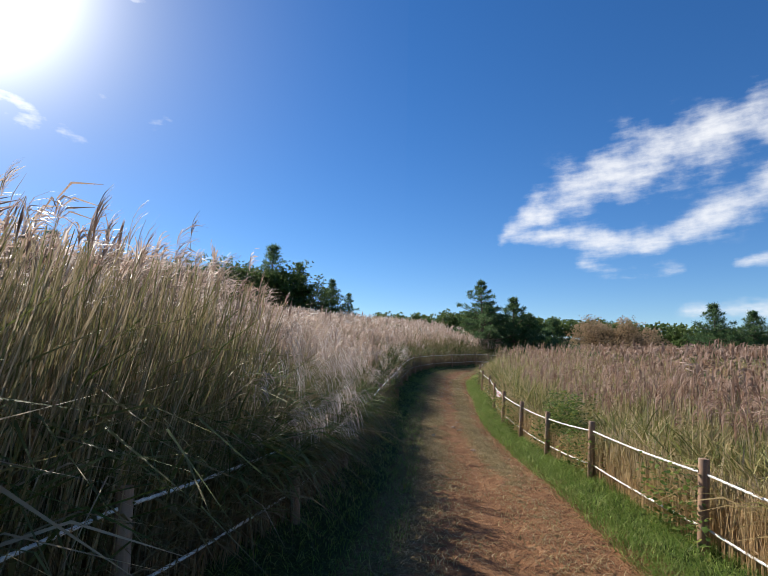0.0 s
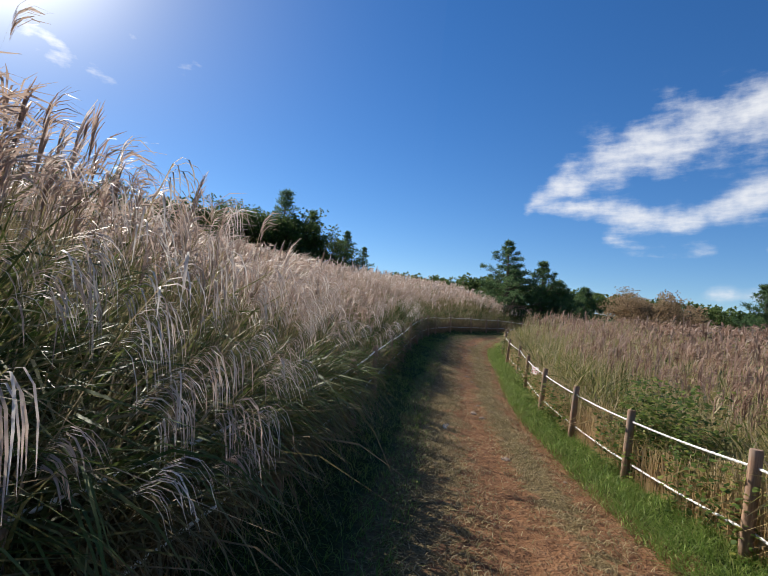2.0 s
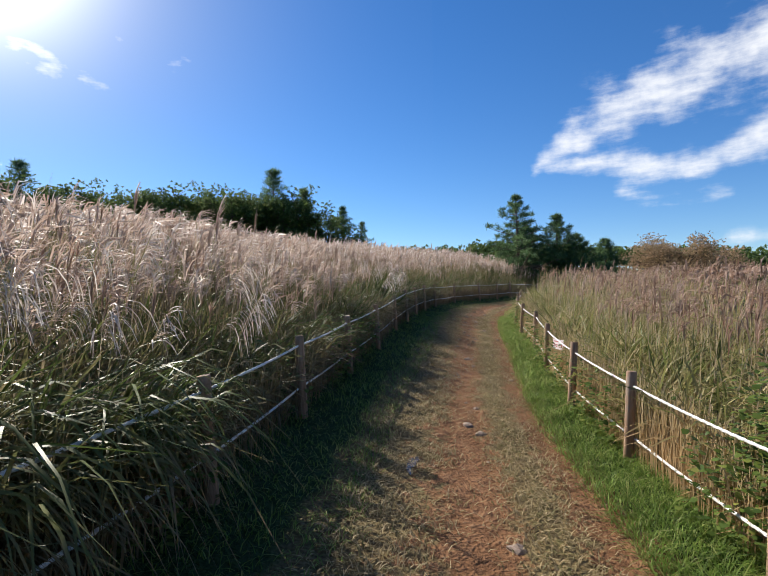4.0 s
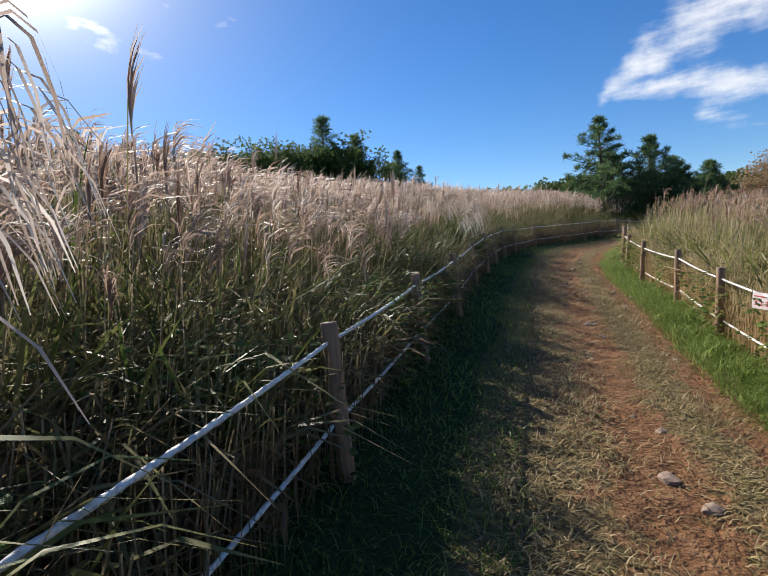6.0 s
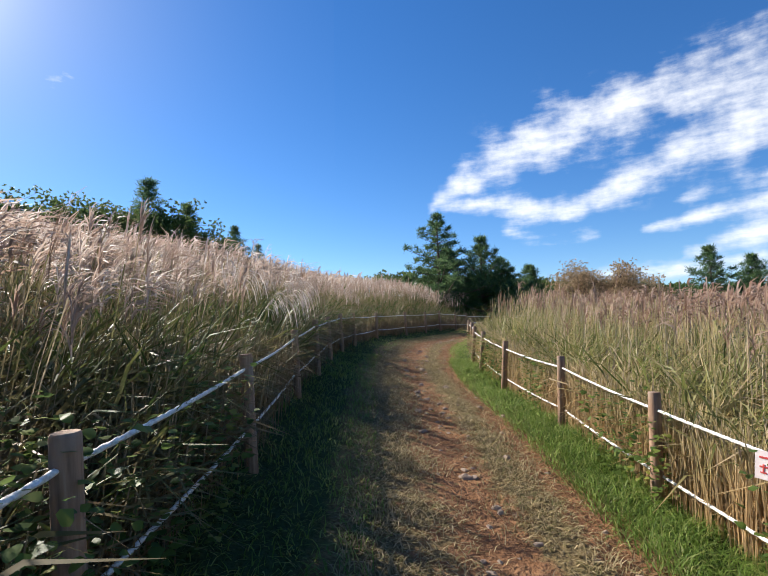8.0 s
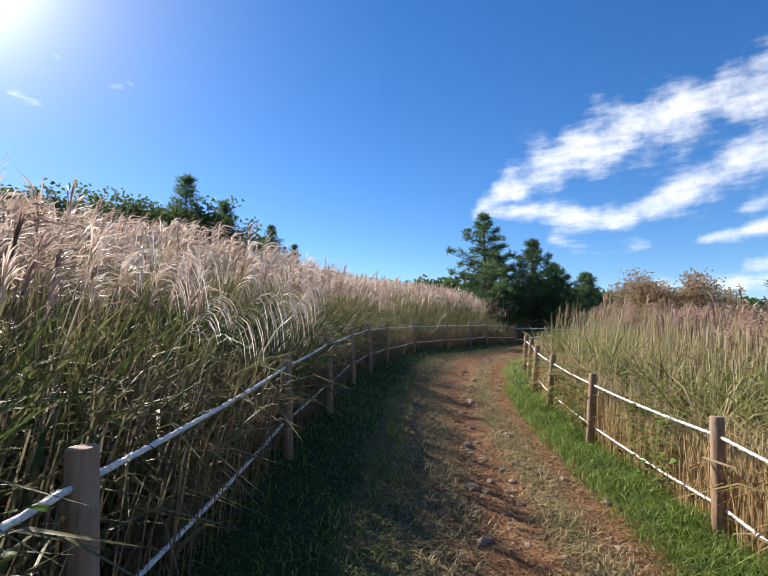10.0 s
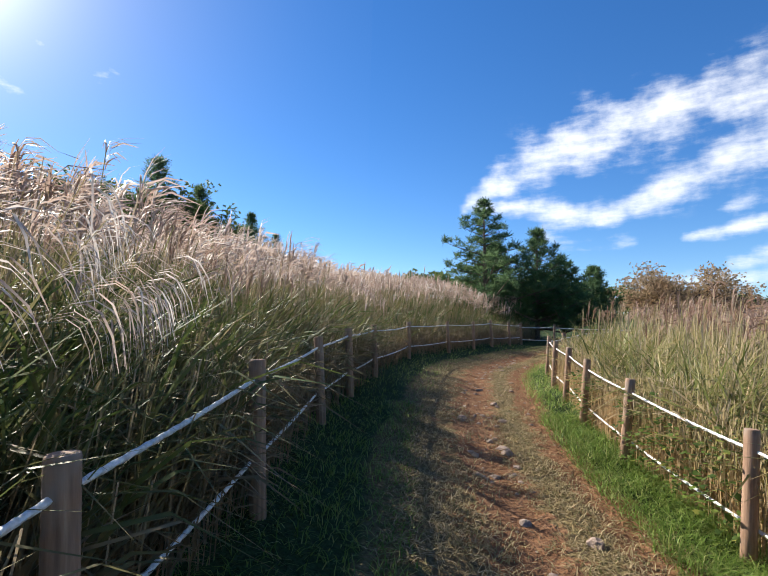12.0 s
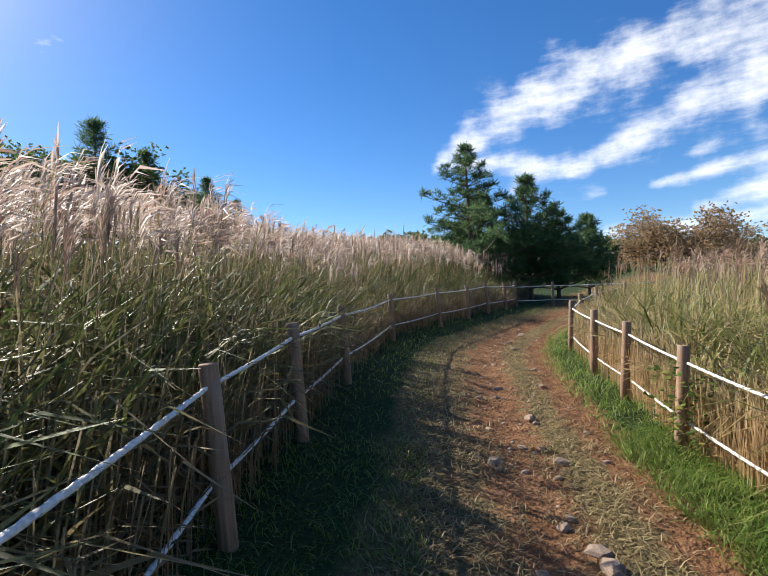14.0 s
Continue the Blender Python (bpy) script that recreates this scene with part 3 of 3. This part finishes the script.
        head.append(plumes(tip, 16, rng.uniform(0.25, 0.36, len(tip)), 0.008, 0.2))
    p, d = bed(19000, 1.3, 4.5, -7.0, 32.0)
    leaf.append(reed_leaves(p, tall(p, big * 1.04, d), 4, 0.027, 0.5, 0.05 if left else 0.1))
    p, d = bed(5200 if left else 3900, 1.3, 4.5, -7.0, 32.0, False)
    s, tip = stems(p, tall(p, big * 1.0, d), 0.007)
    leaf.append(s)
    tip = tip if left else tip[rng.random(len(tip)) < np.interp(tip[:, 1], [2, 12], [0.9, 0.45])]
    head.append(plumes(tip, 7, rng.uniform(0.22, 0.36, len(tip)), 0.014, 0.32 if left else -0.08, 3))
    # the open field
    p, u = spread(*((-45, 12, -12, 60) if left else (2, 55, -20, 45)), 21000)
    d = -u if left else u - 1
    ok = (d > 4.5) & (d < 42)
    p, d = p[ok], d[ok]
    leaf.append(reed_leaves(p, tall(p, big, d), 4, 0.065, 0.4))
    p, u = spread(*((-45, 12, -12, 60) if left else (2, 55, -20, 45)), 17000)
    d = -u if left else u - 1
    ok = (d > 4.5) & (d < 42)
    p, d = p[ok], d[ok]
    tip = p + np.stack([np.zeros(len(p)), np.zeros(len(p)), tall(p, big * 0.98, d)], 1)
    head.append(plumes(tip, 4, rng.uniform(0.3, 0.5, len(tip)), 0.055, 0.32 if left else -0.08, 3))
    root = new(name)
    tagged(root, label, "grass", kind="stuff")
    # the right bed gets the drier copy with sunlight in its colours
    for part, parts, mat in (("leaves", leaf, MAT_REED if left else MAT_REED_DRY_LIT), ("plumes", head, MAT_PLUME)):
        v, f, a = joined(parts)
        ob = new(part, mesh_of(part, v, f, mat, a))
        ob.parent = root


reed_bed("silver_grass", LEFT, "tall green and tan silver grass with pale pinkish plumes on the slope")
reed_bed("silver_grass", RIGHT, "tall green silver grass with dry tan stalks and rusty plumes")


# ---- short grass of the path ----
def short_grass(name, mat, lo, hi, n, height, width, lean, label, ruts=True):
    y = rng.uniform(-6.5, 26, n)
    y = np.where(rng.random(n) < 0.65, rng.uniform(-4, 15.5, n), y)
    u = rng.uniform(lo, hi, n)
    xl, xr = np.interp(y, LEFT[:, 1], LEFT[:, 0]), np.interp(y, RIGHT[:, 1], RIGHT[:, 0])
    p = np.stack([xl + (xr - xl) * u, y, np.zeros(n)], 1)
    p[:, 2], u = land(p)
    patch = bumps(p[:, 0] * 3.1, p[:, 1] * 2.7) + rng.normal(0, 0.35, n)
    keep = np.full(n, True)
    if ruts:
        keep = (np.abs(u - 0.53) > 0.05 + 0.035 * rng.normal(0, 1, n)) & (np.abs(u - 0.79) > 0.035 + 0.03 * rng.normal(0, 1, n)) & (patch > -0.45)
        keep &= rng.random(n) < np.interp(p[:, 1], [-4, 1, 5], [0.35, 0.55, 1.0])
    p = p[keep]
    m = len(p)
    tuft = rng.normal(0, 0.02, (m, 2))
    p[:, :2] = np.round(p[:, :2] / 0.06) * 0.06 + tuft
    p[:, 2] = land(p)[0] - 0.004
    az = np.arctan2(tuft[:, 0], tuft[:, 1]) + rng.normal(0, 0.6, m)
    h = height * rng.uniform(0.4, 1.1, m) * (1 + 0.4 * bumps(p[:, 0] * 4, p[:, 1] * 4))
    c, ab = arcs(p, az, h, np.abs(rng.normal(lean, 0.3, m)) * height, rng.uniform(0.1, 0.6, m), 3)
    turn = az + np.pi / 2 + rng.normal(0, 0.5, m)
    side = np.stack([np.sin(turn), np.cos(turn), np.zeros(m)], 1)
    v, f, a = strips(c, side, np.array([1.0, 0.8, 0.1]) * width, rng.beta(2, 2, m), ab)
    tagged(new(name, mesh_of(name, v, f, mat, a)), label, "grass", kind="stuff")


short_grass("verge_grass", MAT_TURF, 0.81, 1.05, 42000, 0.15, 0.0075, 1.0, "lush bright green grass along the sunny verge", False)
short_grass("verge_grass", MAT_TURF, -0.05, 0.30, 20000, 0.085, 0.007, 0.9, "dark green short grass in the shade of the reeds", False)
short_grass("dry_grass", MAT_STRAW, 0.24, 0.88, 95000, 0.055, 0.0075, 1.25, "trampled straw-coloured dry grass on the path")


def weeds(line, lo, hi, y0, y1, n, height, label):
    """Low leafy weeds: small broad leaves on a tangle at the foot of the fence."""
    p, d = along(line, n, lo, hi, y0, y1)
    p = p[bumps(p[:, 0] * 1.6, p[:, 1] * 1.3) > 0.0]
    m = len(p)
    p[:, 2] += height * rng.beta(1.2, 1.6, m)
    az = rng.uniform(0, 2 * np.pi, m)
    ln = rng.uniform(0.025, 0.06, m)
    c, ab = arcs(p, az, ln * rng.uniform(-0.2, 0.7, m), ln, np.full(m, 0.3), 4)
    side = np.stack([np.cos(az), -np.sin(az), rng.normal(0, 0.4, m)], 1)
    v, f, a = strips(c, side, ln[:, None] * np.array([0.1, 0.75, 0.7, 0.05]), rng.beta(1.5, 1.5, m), ab)
    tagged(new("weeds", mesh_of("weeds", v, f, MAT_WEED, a)), label, "weeds", kind="stuff")


weeds(RIGHT, -0.2, 0.45, -4.5, 15.5, 20000, 0.7, "leafy green weeds tangled at the foot of the fence")
weeds(RIGHT, 0.05, 0.5, 1.5, 3.1, 5200, 1.2, "bright green leafy bush growing through the fence")
weeds(LEFT, -0.15, 0.6, 2.0, 8.5, 9000, 0.8, "dark leafy weeds tangled under the reeds")


# ---- stones ----
def stone_mesh(seed):
    r = random.Random(seed)
    bm = bmesh.new()
    bmesh.ops.create_icosphere(bm, subdivisions=2, radius=1.0)
    off = Vector((r.uniform(0, 50), r.uniform(0, 50), r.uniform(0, 50)))
    for v in bm.verts:
        n = v.co.normalized()
        v.co = n * (0.8 + 0.35 * noise.noise(n * 1.3 + off) + 0.12 * noise.noise(n * 3.5 + off))
        v.co.z *= 0.5
        v.co.y *= 0.75
    me = bpy.data.meshes.new("stone")
    bm.to_mesh(me)
    bm.free()
    me.materials.append(MAT_STONE)
    return me


STONES = [stone_mesh(i) for i in range(8)]


def build_stones():
    p, u = spread(-2.0, 8.0, -3.0, 22.0, 9000)
    rut = np.exp(-((u - 0.54) / 0.06) ** 2) + 0.10 * np.exp(-((u - 0.75) / 0.12) ** 2)
    ok = np.where((u > 0.2) & (u < 0.9) & (rng.random(len(p)) < rut * np.clip((p[:, 1] - 3) / 9, 0.02, 1)))[0][:230]
    for i in ok:
        size = float(np.clip(rng.lognormal(-3.4, 0.5), 0.015, 0.09))
        ob = new("stone", STONES[int(rng.integers(8))])
        ob.matrix_world = pose(p[i, 0], p[i, 1], p[i, 2] + size * 0.02, 0, 0, float(rng.uniform(0, 360))) @ Matrix.Scale(size, 4)
        tagged(ob, "pale angular stone lying in the earth of the path", "stone", "stones on the path")


build_stones()


def build_puddle():
    bm = bmesh.new()
    a, b = (0.55, 3.7), (0.73, 4.7)
    ring = []
    for i in range(28):
        th = i * math.tau / 28
        r = 1 + 0.25 * math.sin(3 * th + 1) + 0.12 * math.sin(7 * th)
        ring.append(bm.verts.new(((a[0] + b[0]) / 2 + 0.045 * r * math.cos(th) + 0.05 * math.sin(th), (a[1] + b[1]) / 2 + 0.26 * r * math.sin(th), 0)))
    bm.faces.new(ring)
    me = bpy.data.meshes.new("puddle")
    z = sum(float(land(np.array([[v.co.x, v.co.y, 0.0]]))[0][0]) for v in ring) / len(ring)
    for v in ring:
        v.co.z = z + 0.001
    bmesh.ops.recalc_face_normals(bm, faces=bm.faces[:])
    bm.to_mesh(me)
    bm.free()
    me.materials.append(MAT_WATER)
    tagged(new("puddle", me), "shallow muddy puddle in the worn rut", "puddle", kind="structure")


build_puddle()


# ---- trees ----
def limb(bm, a, b, r0, r1, n=7):
    """A tapered limb from a to b."""
    d = (b - a).normalized()
    q = d.to_track_quat("Z", "Y")
    rings = [[bm.verts.new(c + q @ Vector((math.cos(i * math.tau / n) * r, math.sin(i * math.tau / n) * r, 0))) for i in range(n)] for c, r in ((a, r0), (a.lerp(b, 0.5) + Vector((0, 0, -0.02 * (b - a).length)), (r0 + r1) / 2), (b, r1))]
    for s, t in zip(rings[:-1], rings[1:]):
        for i in range(n):
            bm.faces.new((s[i], s[(i + 1) % n], t[(i + 1) % n], t[i])).smooth = True


def tufts(centres, count, length, width, upward, tone):
    """Bunches of needles or leaves that stand out from each centre."""
    n = len(centres)
    root = np.repeat(centres, count, 0)
    d = rng.normal(0, 1, (n * count, 3))
    d[:, 2] = d[:, 2] * 0.7 + upward
    d /= np.linalg.norm(d, axis=1)[:, None]
    ln = length * rng.uniform(0.6, 1.2, n * count)[:, None]
    c = np.stack([root, root + d * ln * 0.55, root + d * ln], 1)
    side = np.cross(d, rng.normal(0, 1, (n * count, 3)))
    side /= np.linalg.norm(side, axis=1)[:, None]
    t = np.clip(np.repeat(tone + rng.normal(0, 0.15, n), count) + rng.normal(0, 0.1, n * count), 0, 1)
    return strips(c, side, np.array([0.5, 1.0, 0.2]) * width, t, np.zeros((n * count, 3)))


def finish_tree(name, bm, leaf, leaf_name, mat):
    root = new(name)
    me = bpy.data.meshes.new("trunk")
    bm.to_mesh(me)
    bm.free()
    me.materials.append(MAT_BARK)
    new("trunk", me).parent = root
    v, f, a = leaf
    new(leaf_name, mesh_of(leaf_name, v, f, mat, a)).parent = root
    return root


def make_pine(height, width, seed, full=1.0, count=11, size=0.27):
    r = random.Random(seed)
    bm = bmesh.new()
    lean = Vector((r.uniform(-0.05, 0.05), r.uniform(-0.05, 0.05), 1)) * height
    limb(bm, Vector((0, 0, -0.3)), lean * 0.5, height * 0.024, height * 0.016)
    limb(bm, lean * 0.5, lean, height * 0.016, 0.012)
    cs = []
    whorls = int(9 + height * 0.7)
    for w in range(whorls):
        f = 0.10 + 0.88 * w / (whorls - 1)
        reach = width * (1.02 - f) ** 0.9 * 1.12 * (0.75 + 0.25 * math.sin(w * 2.3)) + 0.12
        k = r.randint(4, 6)
        turn = r.uniform(0, 6.28)
        for i in range(k):
            a = turn + i * math.tau / k + r.uniform(-0.35, 0.35)
            ln = reach * r.uniform(0.6, 1.15)
            base = lean * f
            end = base + Vector((math.cos(a) * ln, math.sin(a) * ln, ln * r.uniform(0.12, 0.42)))
            limb(bm, base, end, 0.012 + 0.016 * ln, 0.008, 5)
            twigs = max(4, int(ln * 11 * full))
            for j in range(twigs):
                s = 0.25 + 0.75 * (j + r.random()) / twigs
                at = base.lerp(end, s)
                spread_ = 0.28 * ln * (1.1 - s * 0.6)
                cs.append(at + Vector((r.gauss(0, spread_ * 0.55), r.gauss(0, spread_ * 0.55), r.uniform(0.0, 0.22))))
            cs += [end, end + Vector((0, 0, 0.14))]
    cs += [lean, lean + Vector((0, 0, 0.15)), lean * 0.98]
    return finish_tree("pine_tree", bm, tufts(np.array(cs), count, size, size * 0.085, 0.6, 0.45), "needles", MAT_NEEDLE)


def make_broad(name, height, width, seed, mat, clumps, per, size, low=0.35, tone=0.45, spread_=0.45, stems_=3):
    """A tree or bush of many limbs; the crown is made of uneven lobes of leaves."""
    r = random.Random(seed)
    bm = bmesh.new()
    cs = []
    ends = []
    for s in range(stems_):
        a = r.uniform(0, 6.28)
        foot = Vector((r.uniform(-0.15, 0.15), r.uniform(-0.15, 0.15), -0.3))
        fork = Vector((math.cos(a) * width * 0.22, math.sin(a) * width * 0.22, height * r.uniform(0.3, 0.42)))
        limb(bm, foot, fork, height * 0.018, height * 0.012)
        for i in range(6):
            b = a + r.uniform(-1.5, 1.5)
            d = r.uniform(0.4, 1.0)
            e = Vector((math.cos(b) * width * d * 0.85, math.sin(b) * width * d * 0.85, height * (low + (1 - low) * r.uniform(0.35, 0.95) * (1.15 - 0.5 * d))))
            limb(bm, fork, e, height * 0.009, 0.01, 5)
            ends.append(e)
            for j in range(3):
                g = e + Vector((r.gauss(0, width * 0.18), r.gauss(0, width * 0.18), r.uniform(-0.09, 0.07) * height))
                limb(bm, fork.lerp(e, r.uniform(0.5, 1)), g, 0.02, 0.006, 4)
                ends.append(g)
    for i in range(clumps):
        e = r.choice(ends)
        rad = width * spread_ * 0.42
        cs.append(e + Vector([max(-1.3, min(1.3, r.gauss(0, 1))) * rad * k for k in (1, 1, 0.6)]))
    return finish_tree(name, bm, tufts(np.array(cs), per, size, size * 0.55, 0.2, tone), "leaves", mat)


def set_tree(ob, x, y, label, group="", turn=0.0, scale=1.0, sink=0.0):
    z = float(land(np.array([[x, y, 0.0]]))[0][0])
    ob.matrix_world = pose(x, y, z - sink, 0, 0, turn) @ Matrix.Scale(scale, 4)
    return tagged(ob, label, "tree", group)


def ground_at(x, y):
    return float(land(np.array([[x, y, 0.0]]))[0][0])


PINE = "dark green pine tree with layered branches at the path's bend"
for x, y, top, w, seed in ((10.8, 30.0, 7.7, 3.5, 3), (13.1, 29.6, 6.4, 3.0, 5), (14.6, 29.8, 5.2, 2.5, 8), (17.0, 31.0, 5.0, 1.9, 9), (12.0, 31.8, 6.0, 3.2, 12)):
    set_tree(make_pine(top - ground_at(x, y), w, seed, 1.0, 17, 0.27), x, y, PINE, "pines by the bend")
for x, y, top, w, seed in ((33.5, 32.8, 7.0, 3.2, 21), (36.5, 32.4, 6.4, 3.0, 22), (39.0, 31.0, 6.1, 3.0, 23)):
    set_tree(make_pine(top - ground_at(x, y), w, seed, 0.6, 14, 0.36), x, y, "dark green pine standing beyond the reed field", "pines beyond the field")
set_tree(make_broad("russet_tree", 5.9 - ground_at(21.3, 30.3), 2.7, 31, MAT_RUSSET, 6000, 7, 0.08, 0.12, 0.5, 0.30, 8), 21.3, 30.3, "sparse russet-leaved tree with several thin trunks")
set_tree(make_broad("russet_tree", 4.9 - ground_at(24.0, 30.5), 2.2, 33, MAT_RUSSET, 3000, 7, 0.08, 0.12, 0.6, 0.30, 7), 24.0, 30.5, "low russet-leaved tree beside its taller neighbour")

# the wooded ridge
OAKS = [make_broad("broadleaf_tree", 6.0, 3.0, 50 + i, MAT_OAK, 2300, 8, 0.13, 0.05, 0.45, 0.28, 6) for i in range(3)]
RIDGE_PINES = [make_pine(6.0, 2.9, 60 + i, 0.55, 11, 0.36) for i in range(2)]
FAR_OAKS = [make_broad("broadleaf_tree", 6.0, 3.4, 70 + i, MAT_OAK, 240, 7, 0.5, 0.0, 0.4, 0.55, 2) for i in range(3)]
used = set()


def place(master, x, y, top, label, group):
    s = max(0.35, (top - ground_at(x, y)) / 6.2)
    m = pose(x, y, ground_at(x, y) - 0.2, 0, 0, random.uniform(0, 360))
    if master.name not in used:
        used.add(master.name)
        ob = master
        ob.matrix_world = m
    else:
        ob = copy_thing(master, m)
    ob.scale = (s, s, s)
    tagged(ob, label, "tree", group)


random.seed(5)
for x, y, top, kind in ((-33, 36, 12.4, 0), (-29, 38, 12.4, 1), (-26, 40, 12.0, 3), (-22, 40.5, 11.3, 0), (-18.3, 41.5, 11.3, 1), (-15.2, 42.8, 11.7, 0), (-13, 43.5, 10.7, 2), (-11, 44, 10.8, 1), (-9, 44.5, 11.0, 2),
                        (-7, 44.9, 11.9, 3), (-5.4, 45.0, 11.0, 0), (-4.1, 45.2, 10.2, 4), (-2.3, 45.3, 9.4, 2), (-0.5, 45.4, 8.6, 4), (1.2, 45.4, 7.2, 3), (-10, 47, 11.2, 0), (-16, 45, 11.2, 2), (-5, 47, 10.2, 1), (-20, 44, 11.5, 2),
                        (-24, 42, 11.6, 1), (-12, 45.5, 10.9, 0), (-7.5, 46.5, 10.8, 2)):
    place((OAKS + RIDGE_PINES)[kind], x, y, top + (0.7 if x < -12.5 else 1.6), "dense dark green tree on the wooded ridge", "trees on the ridge")
for i in range(58):
    az = radians(3 + i * 0.95 + random.uniform(-0.4, 0.4))
    d = random.uniform(80, 100)
    el = 5.2 + 0.35 * i if i < 5 else max(3.6, 7.0 - abs(i - 14) * 0.075 + random.uniform(-0.25, 0.25))
    place(FAR_OAKS[i % 3], d * math.sin(az), 1.0 + d * math.cos(az), 1.4 + d * math.tan(radians(el)), "distant dark green tree at the edge of the woods", "distant trees")
